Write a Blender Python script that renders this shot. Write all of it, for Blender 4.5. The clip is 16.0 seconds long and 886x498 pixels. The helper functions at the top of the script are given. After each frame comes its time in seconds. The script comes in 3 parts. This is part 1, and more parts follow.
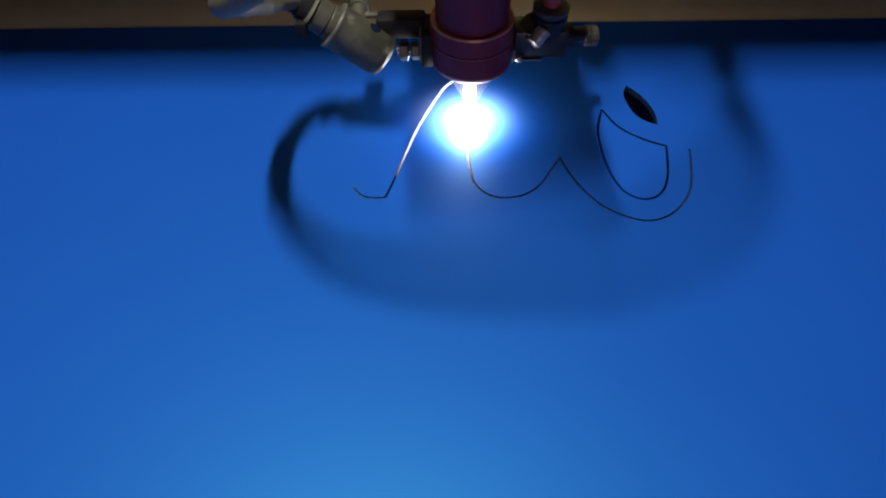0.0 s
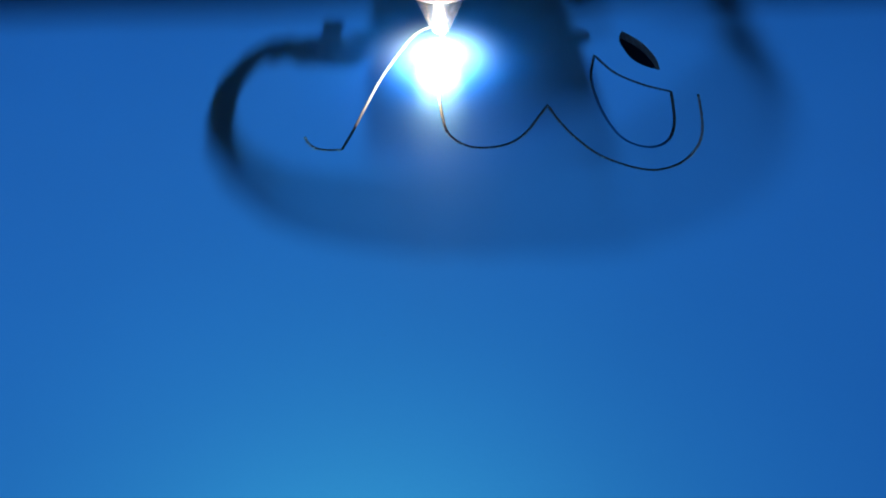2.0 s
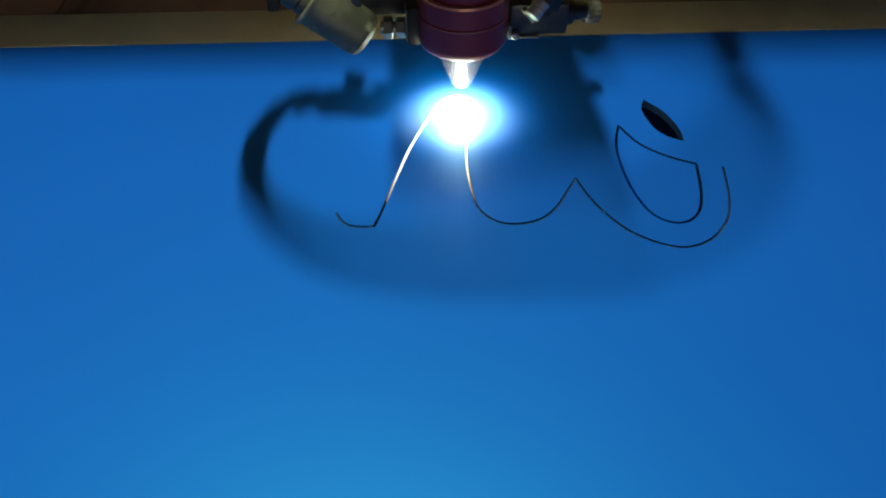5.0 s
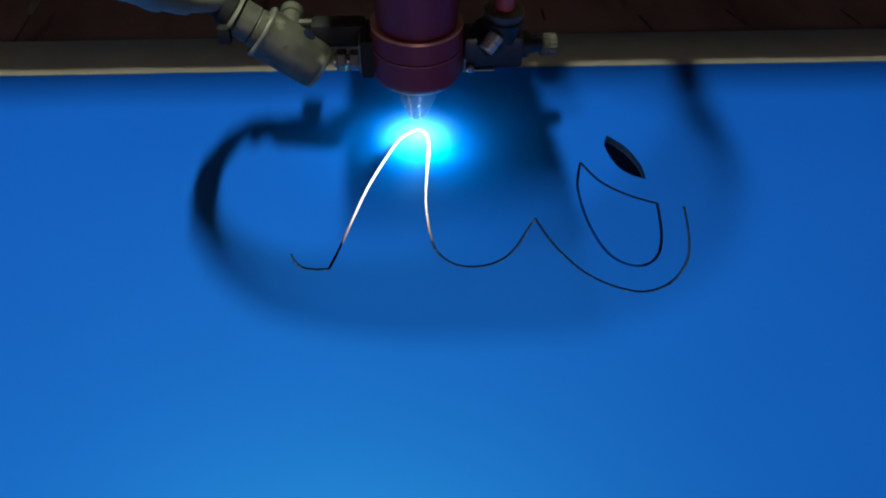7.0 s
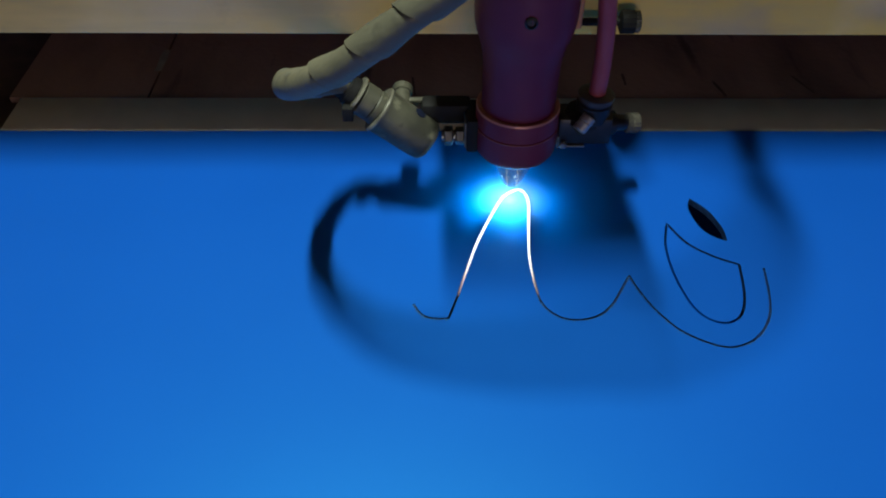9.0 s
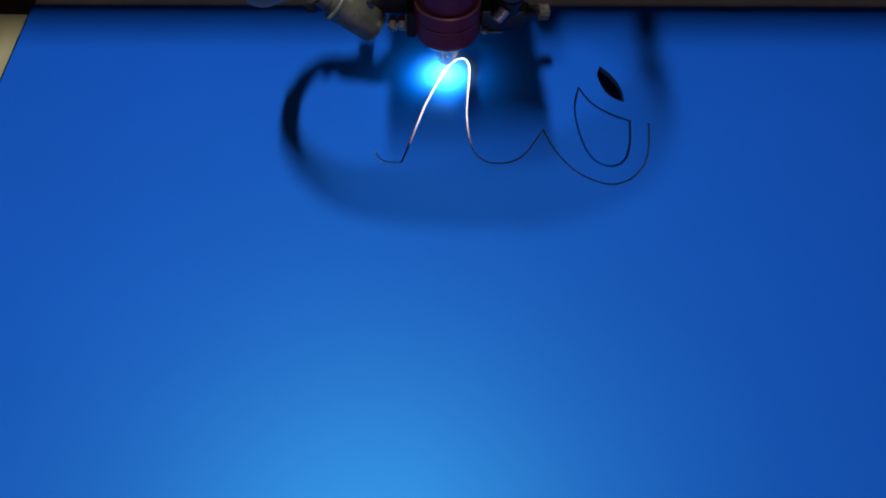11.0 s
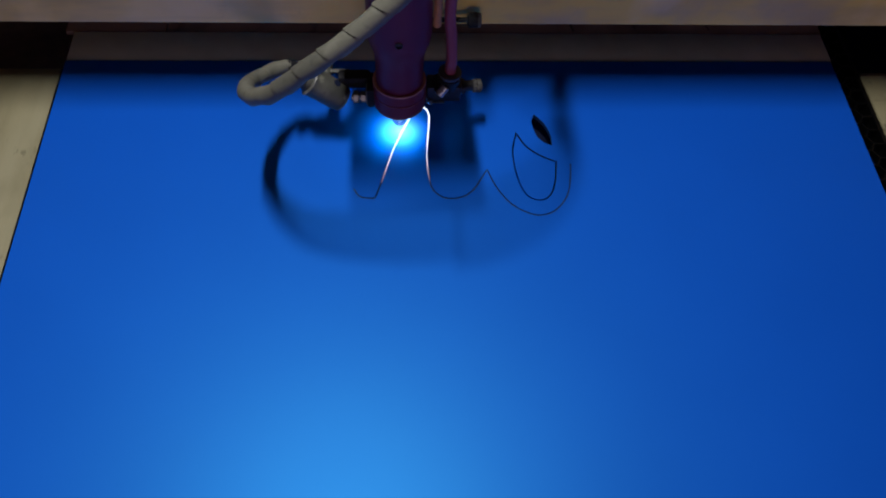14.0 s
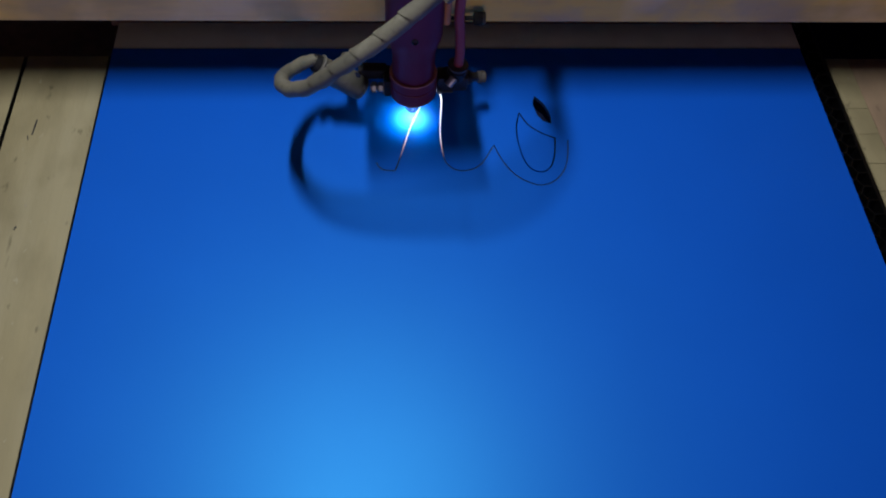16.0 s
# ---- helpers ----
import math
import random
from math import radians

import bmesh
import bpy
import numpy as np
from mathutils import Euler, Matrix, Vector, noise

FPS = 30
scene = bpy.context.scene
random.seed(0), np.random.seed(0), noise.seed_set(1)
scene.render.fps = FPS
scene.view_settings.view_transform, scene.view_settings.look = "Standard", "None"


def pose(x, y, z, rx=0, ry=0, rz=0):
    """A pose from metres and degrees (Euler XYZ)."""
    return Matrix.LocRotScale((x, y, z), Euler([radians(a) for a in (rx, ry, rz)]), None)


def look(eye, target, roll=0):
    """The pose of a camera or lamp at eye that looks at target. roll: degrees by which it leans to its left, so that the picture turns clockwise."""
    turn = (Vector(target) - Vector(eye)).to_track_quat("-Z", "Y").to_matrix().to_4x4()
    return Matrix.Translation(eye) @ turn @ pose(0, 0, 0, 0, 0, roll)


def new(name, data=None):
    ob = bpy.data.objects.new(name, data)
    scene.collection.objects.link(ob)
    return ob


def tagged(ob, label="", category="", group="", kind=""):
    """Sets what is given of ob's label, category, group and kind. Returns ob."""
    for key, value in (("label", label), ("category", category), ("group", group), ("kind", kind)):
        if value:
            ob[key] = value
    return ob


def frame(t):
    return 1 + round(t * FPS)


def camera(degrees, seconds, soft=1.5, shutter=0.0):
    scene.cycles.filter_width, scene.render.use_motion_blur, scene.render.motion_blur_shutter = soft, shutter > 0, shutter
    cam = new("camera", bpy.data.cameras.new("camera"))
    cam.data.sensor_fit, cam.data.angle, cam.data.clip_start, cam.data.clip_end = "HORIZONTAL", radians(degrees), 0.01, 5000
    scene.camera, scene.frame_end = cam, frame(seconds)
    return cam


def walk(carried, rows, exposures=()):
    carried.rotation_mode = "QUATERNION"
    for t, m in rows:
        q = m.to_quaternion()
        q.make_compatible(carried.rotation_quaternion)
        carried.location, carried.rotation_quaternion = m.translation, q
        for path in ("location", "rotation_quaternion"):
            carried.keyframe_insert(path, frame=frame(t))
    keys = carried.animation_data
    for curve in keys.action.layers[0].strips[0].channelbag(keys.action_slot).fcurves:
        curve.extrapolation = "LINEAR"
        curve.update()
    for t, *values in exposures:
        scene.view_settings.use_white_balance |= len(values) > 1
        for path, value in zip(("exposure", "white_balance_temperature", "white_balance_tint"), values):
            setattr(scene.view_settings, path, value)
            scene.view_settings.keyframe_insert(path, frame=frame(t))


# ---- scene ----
# Lengths of things are written in millimetres and turned into metres by MM. z = 0 is the top of the blue sheet,
# whose far edge lies along x at y = 0 with its left corner at the origin.
MM = 0.001
cam = camera(58.06, 16.0, soft=2.0)
PATH = [
    (0.0, look((0.2170, -0.3172, 0.2136), (0.2174, -0.1232, -0.0151), -0.64)),
    (0.5, look((0.2254, -0.3143, 0.1971), (0.2277, -0.1114, -0.0238), -1.27)),
    (1.0, look((0.2207, -0.3152, 0.1820), (0.2279, -0.1094, -0.0362), -0.20)),
    (1.5, look((0.2224, -0.3117, 0.1725), (0.2294, -0.1063, -0.0461), -0.16)),
    (2.0, look((0.2233, -0.3051, 0.1613), (0.2277, -0.1003, -0.0579), -0.63)),
    (2.5, look((0.2183, -0.3003, 0.1539), (0.2270, -0.0939, -0.0637), 0.14)),
    (3.0, look((0.2150, -0.2975, 0.1558), (0.2257, -0.0892, -0.0598), 0.26)),
    (3.5, look((0.2146, -0.2963, 0.1644), (0.2234, -0.0874, -0.0508), -0.06)),
    (4.0, look((0.2108, -0.2906, 0.1745), (0.2210, -0.0853, -0.0440), 0.44)),
    (4.2, look((0.2093, -0.2930, 0.1746), (0.2190, -0.0842, -0.0406), 0.12)),
    (6.3, look((0.2132, -0.2862, 0.1743), (0.2229, -0.0763, -0.0398), 0.29)),
    (6.5, look((0.2157, -0.2845, 0.1741), (0.2277, -0.0750, -0.0403), 0.73)),
    (7.0, look((0.2197, -0.2811, 0.1809), (0.2341, -0.0711, -0.0328), 1.21)),
    (7.5, look((0.2168, -0.2922, 0.1911), (0.2315, -0.0840, -0.0244), 1.39)),
    (8.0, look((0.2088, -0.3034, 0.2049), (0.2215, -0.0941, -0.0096), 0.89)),
    (8.5, look((0.2033, -0.2995, 0.2101), (0.2120, -0.0874, -0.0019), 0.28)),
    (9.0, look((0.1896, -0.2934, 0.2120), (0.1946, -0.0786, 0.0027), 0.83)),
    (9.5, look((0.1854, -0.2896, 0.2210), (0.1888, -0.0882, -0.0014), 0.69)),
    (10.0, look((0.2030, -0.2976, 0.2340), (0.2003, -0.1168, -0.0053), -1.28)),
    (10.2, look((0.2082, -0.3149, 0.2457), (0.2062, -0.1387, 0.0028), -0.92)),
    (12.3, look((0.2036, -0.3645, 0.3159), (0.2205, -0.1995, 0.0659), 4.58)),
    (12.5, look((0.2003, -0.3595, 0.3238), (0.2175, -0.1994, 0.0707), 4.78)),
    (13.0, look((0.1974, -0.3702, 0.3457), (0.2148, -0.2143, 0.0900), 4.78)),
    (13.5, look((0.2077, -0.3824, 0.3840), (0.2247, -0.2259, 0.1287), 4.67)),
    (14.0, look((0.2079, -0.3850, 0.3780), (0.2256, -0.2251, 0.1248), 4.66)),
    (14.5, look((0.2049, -0.3870, 0.3869), (0.2231, -0.2304, 0.1317), 4.97)),
    (15.0, look((0.2019, -0.4017, 0.4015), (0.2223, -0.2472, 0.1451), 5.78)),
    (15.5, look((0.1999, -0.4113, 0.4059), (0.2214, -0.2573, 0.1493), 6.13)),
    (16.0, look((0.1895, -0.4293, 0.4202), (0.2107, -0.2729, 0.1650), 5.55)),
]
EXPOSURES = [(0.0, -0.12, 6700, 3), (0.5, 0.12, 7300, -13), (1.5, 0.13, 7400, -15), (2.1, 0.20, 7900, -23), (4.2, 0.26, 8100, -32), (6.5, 0.20, 7000, -20), (8.4, 0.23, 6750, -13), (9.0, 0.31, 6700, -14), (9.6, 0.22, 6600, -8),
             (10.2, 0.03, 6450, 1), (12.4, -0.34, 5800, 12), (14.0, -0.31, 5800, 14), (16.0, -0.26, 5800, 14)]
walk(cam, PATH, EXPOSURES)

# ---- world and light ----
world = bpy.data.worlds.new("world")
scene.world = world
world.use_nodes = True
world.node_tree.nodes["Background"].inputs["Color"].default_value = (1.0, 0.95, 0.88, 1)
world.node_tree.nodes["Background"].inputs["Strength"].default_value = 0.021

LAMP = (0.138, -0.154, 0.80)
lamp_data = bpy.data.lights.new("strip_lamp", "AREA")
lamp_data.shape, lamp_data.size, lamp_data.size_y = "RECTANGLE", 0.019, 0.165
lamp_data.energy, lamp_data.color = 8.0, (1.0, 0.97, 0.92)
lamp = new("strip_lamp", lamp_data)
lamp.matrix_world = pose(LAMP[0], LAMP[1], LAMP[2])

# unseen fill lamp added in front to brighten the beam and the head
FILL_LAMP = (0.31, -1.33, 0.13)
fill_data = bpy.data.lights.new("added_fill", "AREA")
fill_data.shape, fill_data.size, fill_data.size_y = "RECTANGLE", 0.60, 0.14
fill_data.energy, fill_data.color = 2.1, (1.0, 0.74, 0.76)
fill_lamp = new("added_fill_light", fill_data)
fill_lamp.matrix_world = look(FILL_LAMP, (0.22, -0.02, 0.06))


# ---- materials ----
def material(name, color, rough=0.5, metal=0.0, specular=0.5, vary=0.15, scale=40.0, bump=0.0, bump_scale=200.0, stretch=(1, 1, 1), dark=None, stain=0.0, stain_scale=8.0, rough_vary=0.08, tint=(1, 1, 1)):
    """A surface with a broad stain, a fine grain and a fine relief, in object space."""
    mat = bpy.data.materials.new(name)
    mat.use_nodes = True
    nt = mat.node_tree
    b = nt.nodes["Principled BSDF"]
    b.inputs["Roughness"].default_value = rough
    b.inputs["Metallic"].default_value = metal
    b.inputs["Specular IOR Level"].default_value = specular
    b.inputs["Specular Tint"].default_value = (*tint, 1)
    co = nt.nodes.new("ShaderNodeTexCoord")
    mp = nt.nodes.new("ShaderNodeMapping")
    mp.inputs["Scale"].default_value = stretch
    nt.links.new(co.outputs["Object"], mp.inputs["Vector"])
    n1 = nt.nodes.new("ShaderNodeTexNoise")
    n1.inputs["Scale"].default_value, n1.inputs["Detail"].default_value = scale, 6
    n2 = nt.nodes.new("ShaderNodeTexNoise")
    n2.inputs["Scale"].default_value, n2.inputs["Detail"].default_value = stain_scale, 4
    for n in (n1, n2):
        nt.links.new(mp.outputs["Vector"], n.inputs["Vector"])
    low = dark or tuple(c * (1 - 2 * vary) for c in color)
    ramp = nt.nodes.new("ShaderNodeValToRGB")
    ramp.color_ramp.elements[0].position, ramp.color_ramp.elements[1].position = 0.3, 0.7
    ramp.color_ramp.elements[0].color = (*low, 1)
    ramp.color_ramp.elements[1].color = (*color, 1)
    nt.links.new(n1.outputs["Fac"], ramp.inputs["Fac"])
    mix = nt.nodes.new("ShaderNodeMix")
    mix.data_type = "RGBA"
    mix.blend_type = "MULTIPLY"
    fac = nt.nodes.new("ShaderNodeMapRange")
    fac.inputs["From Min"].default_value, fac.inputs["From Max"].default_value = 0.42, 0.68
    fac.inputs["To Max"].default_value = stain
    nt.links.new(n2.outputs["Fac"], fac.inputs["Value"])
    nt.links.new(fac.outputs["Result"], mix.inputs["Factor"])
    nt.links.new(ramp.outputs["Color"], mix.inputs["A"])
    mix.inputs["B"].default_value = (0.45, 0.40, 0.34, 1)
    nt.links.new(mix.outputs["Result"], b.inputs["Base Color"])
    rr = nt.nodes.new("ShaderNodeMapRange")
    rr.inputs["To Min"].default_value, rr.inputs["To Max"].default_value = rough - rough_vary, rough + rough_vary
    nt.links.new(n1.outputs["Fac"], rr.inputs["Value"])
    nt.links.new(rr.outputs["Result"], b.inputs["Roughness"])
    if bump:
        n3 = nt.nodes.new("ShaderNodeTexNoise")
        n3.inputs["Scale"].default_value, n3.inputs["Detail"].default_value = bump_scale, 3
        nt.links.new(mp.outputs["Vector"], n3.inputs["Vector"])
        bp = nt.nodes.new("ShaderNodeBump")
        bp.inputs["Strength"].default_value, bp.inputs["Distance"].default_value = bump, 0.0005
        nt.links.new(n3.outputs["Fac"], bp.inputs["Height"])
        nt.links.new(bp.outputs["Normal"], b.inputs["Normal"])
    return mat


def glow(name, color, strength):
    mat = bpy.data.materials.new(name)
    mat.use_nodes = True
    b = mat.node_tree.nodes["Principled BSDF"]
    b.inputs["Base Color"].default_value = (0.8, 0.8, 0.8, 1)
    b.inputs["Emission Color"].default_value = (*color, 1)
    b.inputs["Emission Strength"].default_value = strength
    return mat


BLUE = material("blue_plastic", (0.010, 0.093, 0.60), rough=0.47, specular=0.84, tint=(0.10, 0.61, 0.96), vary=0.02, scale=14, bump=0.05, bump_scale=900, stain=0.03, stain_scale=5, rough_vary=0.02)


def mixed(nt, fac, a, b, blend="MIX"):
    """A colour mix of two sockets or colours by a factor socket; returns the result's socket."""
    mix = nt.nodes.new("ShaderNodeMix")
    mix.data_type, mix.blend_type = "RGBA", blend
    nt.links.new(fac, mix.inputs["Factor"])
    for value, slot in ((a, mix.inputs["A"]), (b, mix.inputs["B"])):
        if isinstance(value, tuple):
            slot.default_value = (*value, 1)
        else:
            nt.links.new(value, slot)
    return mix.outputs["Result"]


def patches(nt, scale, stretch, low, high, top, detail=4, seed=0.0):
    """A factor that rises from 0 to top where a stretched noise passes from low to high."""
    co = nt.nodes.new("ShaderNodeTexCoord")
    mp = nt.nodes.new("ShaderNodeMapping")
    mp.inputs["Scale"].default_value = stretch
    mp.inputs["Location"].default_value = (seed, seed * 0.7, seed * 0.3)
    n = nt.nodes.new("ShaderNodeTexNoise")
    n.inputs["Scale"].default_value, n.inputs["Detail"].default_value = scale, detail
    r = nt.nodes.new("ShaderNodeMapRange")
    r.inputs["From Min"].default_value, r.inputs["From Max"].default_value, r.inputs["To Max"].default_value = low, high, top
    nt.links.new(co.outputs["Object"], mp.inputs["Vector"])
    nt.links.new(mp.outputs["Vector"], n.inputs["Vector"])
    nt.links.new(n.outputs["Fac"], r.inputs["Value"])
    return r.outputs["Result"]


def worn(name, color, layers, rough=0.7, specular=0.4, metal=0.0, bump=0.3, bump_scale=300, bump_stretch=(1, 1, 1)):
    """A worn surface: colours laid over one another, each in patches of its own size and shape, with fine relief."""
    mat = bpy.data.materials.new(name)
    mat.use_nodes = True
    nt = mat.node_tree
    b = nt.nodes["Principled BSDF"]
    b.inputs["Roughness"].default_value, b.inputs["Specular IOR Level"].default_value, b.inputs["Metallic"].default_value = rough, specular, metal
    out = color
    for k, (over, scale, stretch, low, high, top) in enumerate(layers):
        out = mixed(nt, patches(nt, scale, stretch, low, high, top, seed=3.1 * k), out, over)
    nt.links.new(out, b.inputs["Base Color"])
    grain = patches(nt, bump_scale, bump_stretch, 0.3, 0.7, 1.0, 3, 0.4)
    bp = nt.nodes.new("ShaderNodeBump")
    bp.inputs["Strength"].default_value, bp.inputs["Distance"].default_value = bump, 0.0005
    nt.links.new(grain, bp.inputs["Height"])
    nt.links.new(bp.outputs["Normal"], b.inputs["Normal"])
    return mat


def board_wood(name, color, pale):
    """Weathered board: faint lengthwise grain, mottled dirt, small dark dents and pale specks."""
    dark = tuple(c * 0.72 for c in color)
    dent = tuple(c * 0.42 for c in color)
    return worn(name, color, [(pale, 9, (1, 0.35, 1), 0.45, 0.72, 0.7), (dark, 60, (1, 0.07, 1), 0.45, 0.75, 0.5), (dark, 34, (1, 0.5, 1), 0.5, 0.72, 0.8), (dent, 120, (1, 0.45, 1), 0.665, 0.72, 0.75),
                              (dent, 60, (1, 0.22, 1), 0.70, 0.74, 0.8), (pale, 170, (1, 0.6, 1), 0.69, 0.73, 0.8)], rough=0.75, bump=0.35, bump_scale=260, bump_stretch=(1, 0.25, 1))


def let_through(mat, color, share):
    """Makes a plastic let some light through, scattered."""
    nt = mat.node_tree
    out = nt.nodes["Material Output"]
    mix = nt.nodes.new("ShaderNodeMixShader")
    tr = nt.nodes.new("ShaderNodeBsdfTranslucent")
    tr.inputs["Color"].default_value = (*color, 1)
    mix.inputs["Fac"].default_value = share
    nt.links.new(nt.nodes["Principled BSDF"].outputs["BSDF"], mix.inputs[1])
    nt.links.new(tr.outputs["BSDF"], mix.inputs[2])
    nt.links.new(mix.outputs["Shader"], out.inputs["Surface"])


def clear(name):
    mat = bpy.data.materials.new(name)
    mat.use_nodes = True
    nt = mat.node_tree
    nt.links.new(nt.nodes.new("ShaderNodeBsdfTransparent").outputs["BSDF"], nt.nodes["Material Output"].inputs["Surface"])
    return mat


let_through(BLUE, (0.004, 0.125, 0.55), 0.25)
BLUE.node_tree.nodes["Principled BSDF"].inputs["IOR"].default_value = 1.7
CLEAR = clear("clear_underside")
KERF = material("burnt_cut_edge", (0.016, 0.040, 0.13), rough=0.5, specular=0.15, vary=0.3, scale=500, bump=0.3, bump_scale=700)
# blue of the added cut floors, standing for light scattered in the cuts
CUT_BLUE = material("added_cut_blue", (0.004, 0.022, 0.11), rough=0.3, specular=0.8, vary=0.3, scale=500, bump=0.3, bump_scale=700)
BEAD = material("melted_blue_bead", (0.10, 0.26, 0.60), rough=0.2, specular=0.8, vary=0.2, scale=300)
TAN = board_wood("tan_board", (0.238, 0.202, 0.100), (0.272, 0.248, 0.152))
TAN2 = board_wood("warm_board", (0.26, 0.18, 0.105), (0.31, 0.235, 0.15))
STRIP = material("grey_backing", (0.72, 0.63, 0.51), rough=0.7, vary=0.07, scale=50, stain=0.3, stain_scale=10)
BROWN = worn("brown_hardboard", (0.25, 0.15, 0.13), [((0.125, 0.077, 0.07), 22, (1, 0.35, 1), 0.42, 0.66, 0.9), ((0.27, 0.165, 0.145), 14, (1, 0.5, 1), 0.55, 0.75, 0.8), ((0.045, 0.028, 0.026), 70, (1, 0.16, 1), 0.62, 0.72, 0.8)], rough=0.7)
PAINT = worn("grimy_cream_paint", (0.86, 0.63, 0.23), [((0.76, 0.54, 0.12), 5, (1, 1, 1), 0.44, 0.60, 0.9), ((0.44, 0.33, 0.17), 24, (0.4, 1, 1.5), 0.48, 0.70, 0.85), ((0.42, 0.36, 0.26), 15, (0.7, 1, 1), 0.58, 0.68, 0.7), ((0.88, 0.70, 0.38), 16, (1, 1, 1), 0.54, 0.7, 0.7),
                                     ((0.46, 0.34, 0.20), 60, (0.10, 1, 1), 0.55, 0.75, 0.5), ((0.30, 0.21, 0.13), 60, (0.8, 1, 1), 0.64, 0.74, 0.35)], rough=0.5, bump=0.15, bump_scale=150)
BLACK = material("black_metal", (0.022, 0.021, 0.021), rough=0.5, vary=0.25, scale=150, bump=0.1, bump_scale=600)
BLACKCELL = material("black_honeycomb", (0.0022, 0.0021, 0.0022), rough=0.36, specular=0.35, vary=0.3, scale=200)
TRAY = material("dark_tray", (0.008, 0.011, 0.028), specular=0.05, rough=0.9, vary=0.2, scale=30)
ANOD = material("purple_anodised", (0.135, 0.014, 0.043), rough=0.44, metal=0.15, vary=0.08, scale=90, stain=0.2, stain_scale=40)
ANODRED = material("red_anodised", (0.155, 0.015, 0.032), rough=0.42, metal=0.15, vary=0.08, scale=90, stain=0.2, stain_scale=40)
RIM = material("pale_rim", (0.50, 0.20, 0.15), rough=0.35, metal=0.2, vary=0.1, scale=200)
BRIGHT = material("worn_zinc", (0.25, 0.26, 0.25), rough=0.33, metal=0.8, vary=0.2, scale=300, stain=0.5, stain_scale=120)
FAINT = material("pale_scratch", (0.36, 0.33, 0.28), rough=0.75, vary=0.2, scale=120)
SCORCH = material("dark_scratch", (0.085, 0.055, 0.045), rough=0.75, vary=0.2, scale=120)
NOZZLE = material("polished_nozzle", (0.50, 0.37, 0.31), rough=0.24, metal=0.75, vary=0.25, scale=420, stretch=(1, 1, 0.1), rough_vary=0.08, bump=0.15, bump_scale=500)
COPPER = material("copper", (0.80, 0.36, 0.17), rough=0.5, metal=0.2, vary=0.12, scale=160)
MATTE = material("matte_black", (0.010, 0.010, 0.011), rough=0.65, specular=0.2, vary=0.2, scale=150)
FITTING = material("black_plastic_fitting", (0.012, 0.012, 0.014), rough=0.38, specular=0.5, vary=0.2, scale=150, bump=0.1, bump_scale=500)
COLLAR = material("smoky_collar", (0.06, 0.055, 0.058), rough=0.35, vary=0.2, scale=120)
CHROME = material("dull_chrome", (0.72, 0.71, 0.70), rough=0.34, metal=0.7, vary=0.3, scale=400, stain=0.6, stain_scale=200)
STEEL = material("steel", (0.62, 0.61, 0.60), rough=0.33, metal=1.0, vary=0.08, scale=300)
DUSTY = worn("dusty_grey_metal", (0.064, 0.062, 0.046), [((0.022, 0.022, 0.017), 60, (1, 1, 1), 0.42, 0.58, 0.85), ((0.19, 0.185, 0.135), 130, (1, 1, 1), 0.60, 0.72, 0.75), ((0.015, 0.014, 0.012), 240, (1, 1, 1), 0.64, 0.70, 0.7)], rough=0.5, specular=0.55, bump=0.22, bump_scale=420)
CAPGREY = worn("grimy_knurled_metal", (0.055, 0.050, 0.042), [((0.02, 0.019, 0.017), 160, (1, 1, 1), 0.42, 0.6, 0.8), ((0.12, 0.11, 0.09), 220, (1, 1, 1), 0.6, 0.72, 0.7)], rough=0.5)
WORN_LIT = material("worn_lit_grey", (0.19, 0.183, 0.147), rough=0.5, metal=0.2, vary=0.35, scale=200)
WRAP = worn("grey_spiral_wrap", (0.118, 0.112, 0.080), [((0.075, 0.072, 0.053), 40, (1, 1, 1), 0.42, 0.64, 0.85), ((0.18, 0.17, 0.125), 70, (1, 1, 1), 0.58, 0.74, 0.7), ((0.05, 0.048, 0.037), 200, (1, 1, 1), 0.60, 0.72, 0.6)], rough=0.5, specular=0.5, bump=0.25, bump_scale=260)
SLIT = material("dark_slit", (0.022, 0.021, 0.018), rough=0.7, vary=0.2, scale=150)
REDHOSE = material("red_air_hose", (0.29, 0.060, 0.080), rough=0.32, vary=0.06, scale=120)
# unseen walls get a made-up violet that throws blue into the shadows
BOUNCE_WALL = material("violet_bounce", (0.11, 0.055, 0.38), rough=0.8, vary=0.06, scale=6)
SPARK = glow("spark_light", (1.0, 0.95, 0.92), 120.0)
# light of the unseen ball added under the sheet
UNDERGLOW_CORE = glow("underglow_core_light", (1.0, 0.97, 1.0), 120.0)


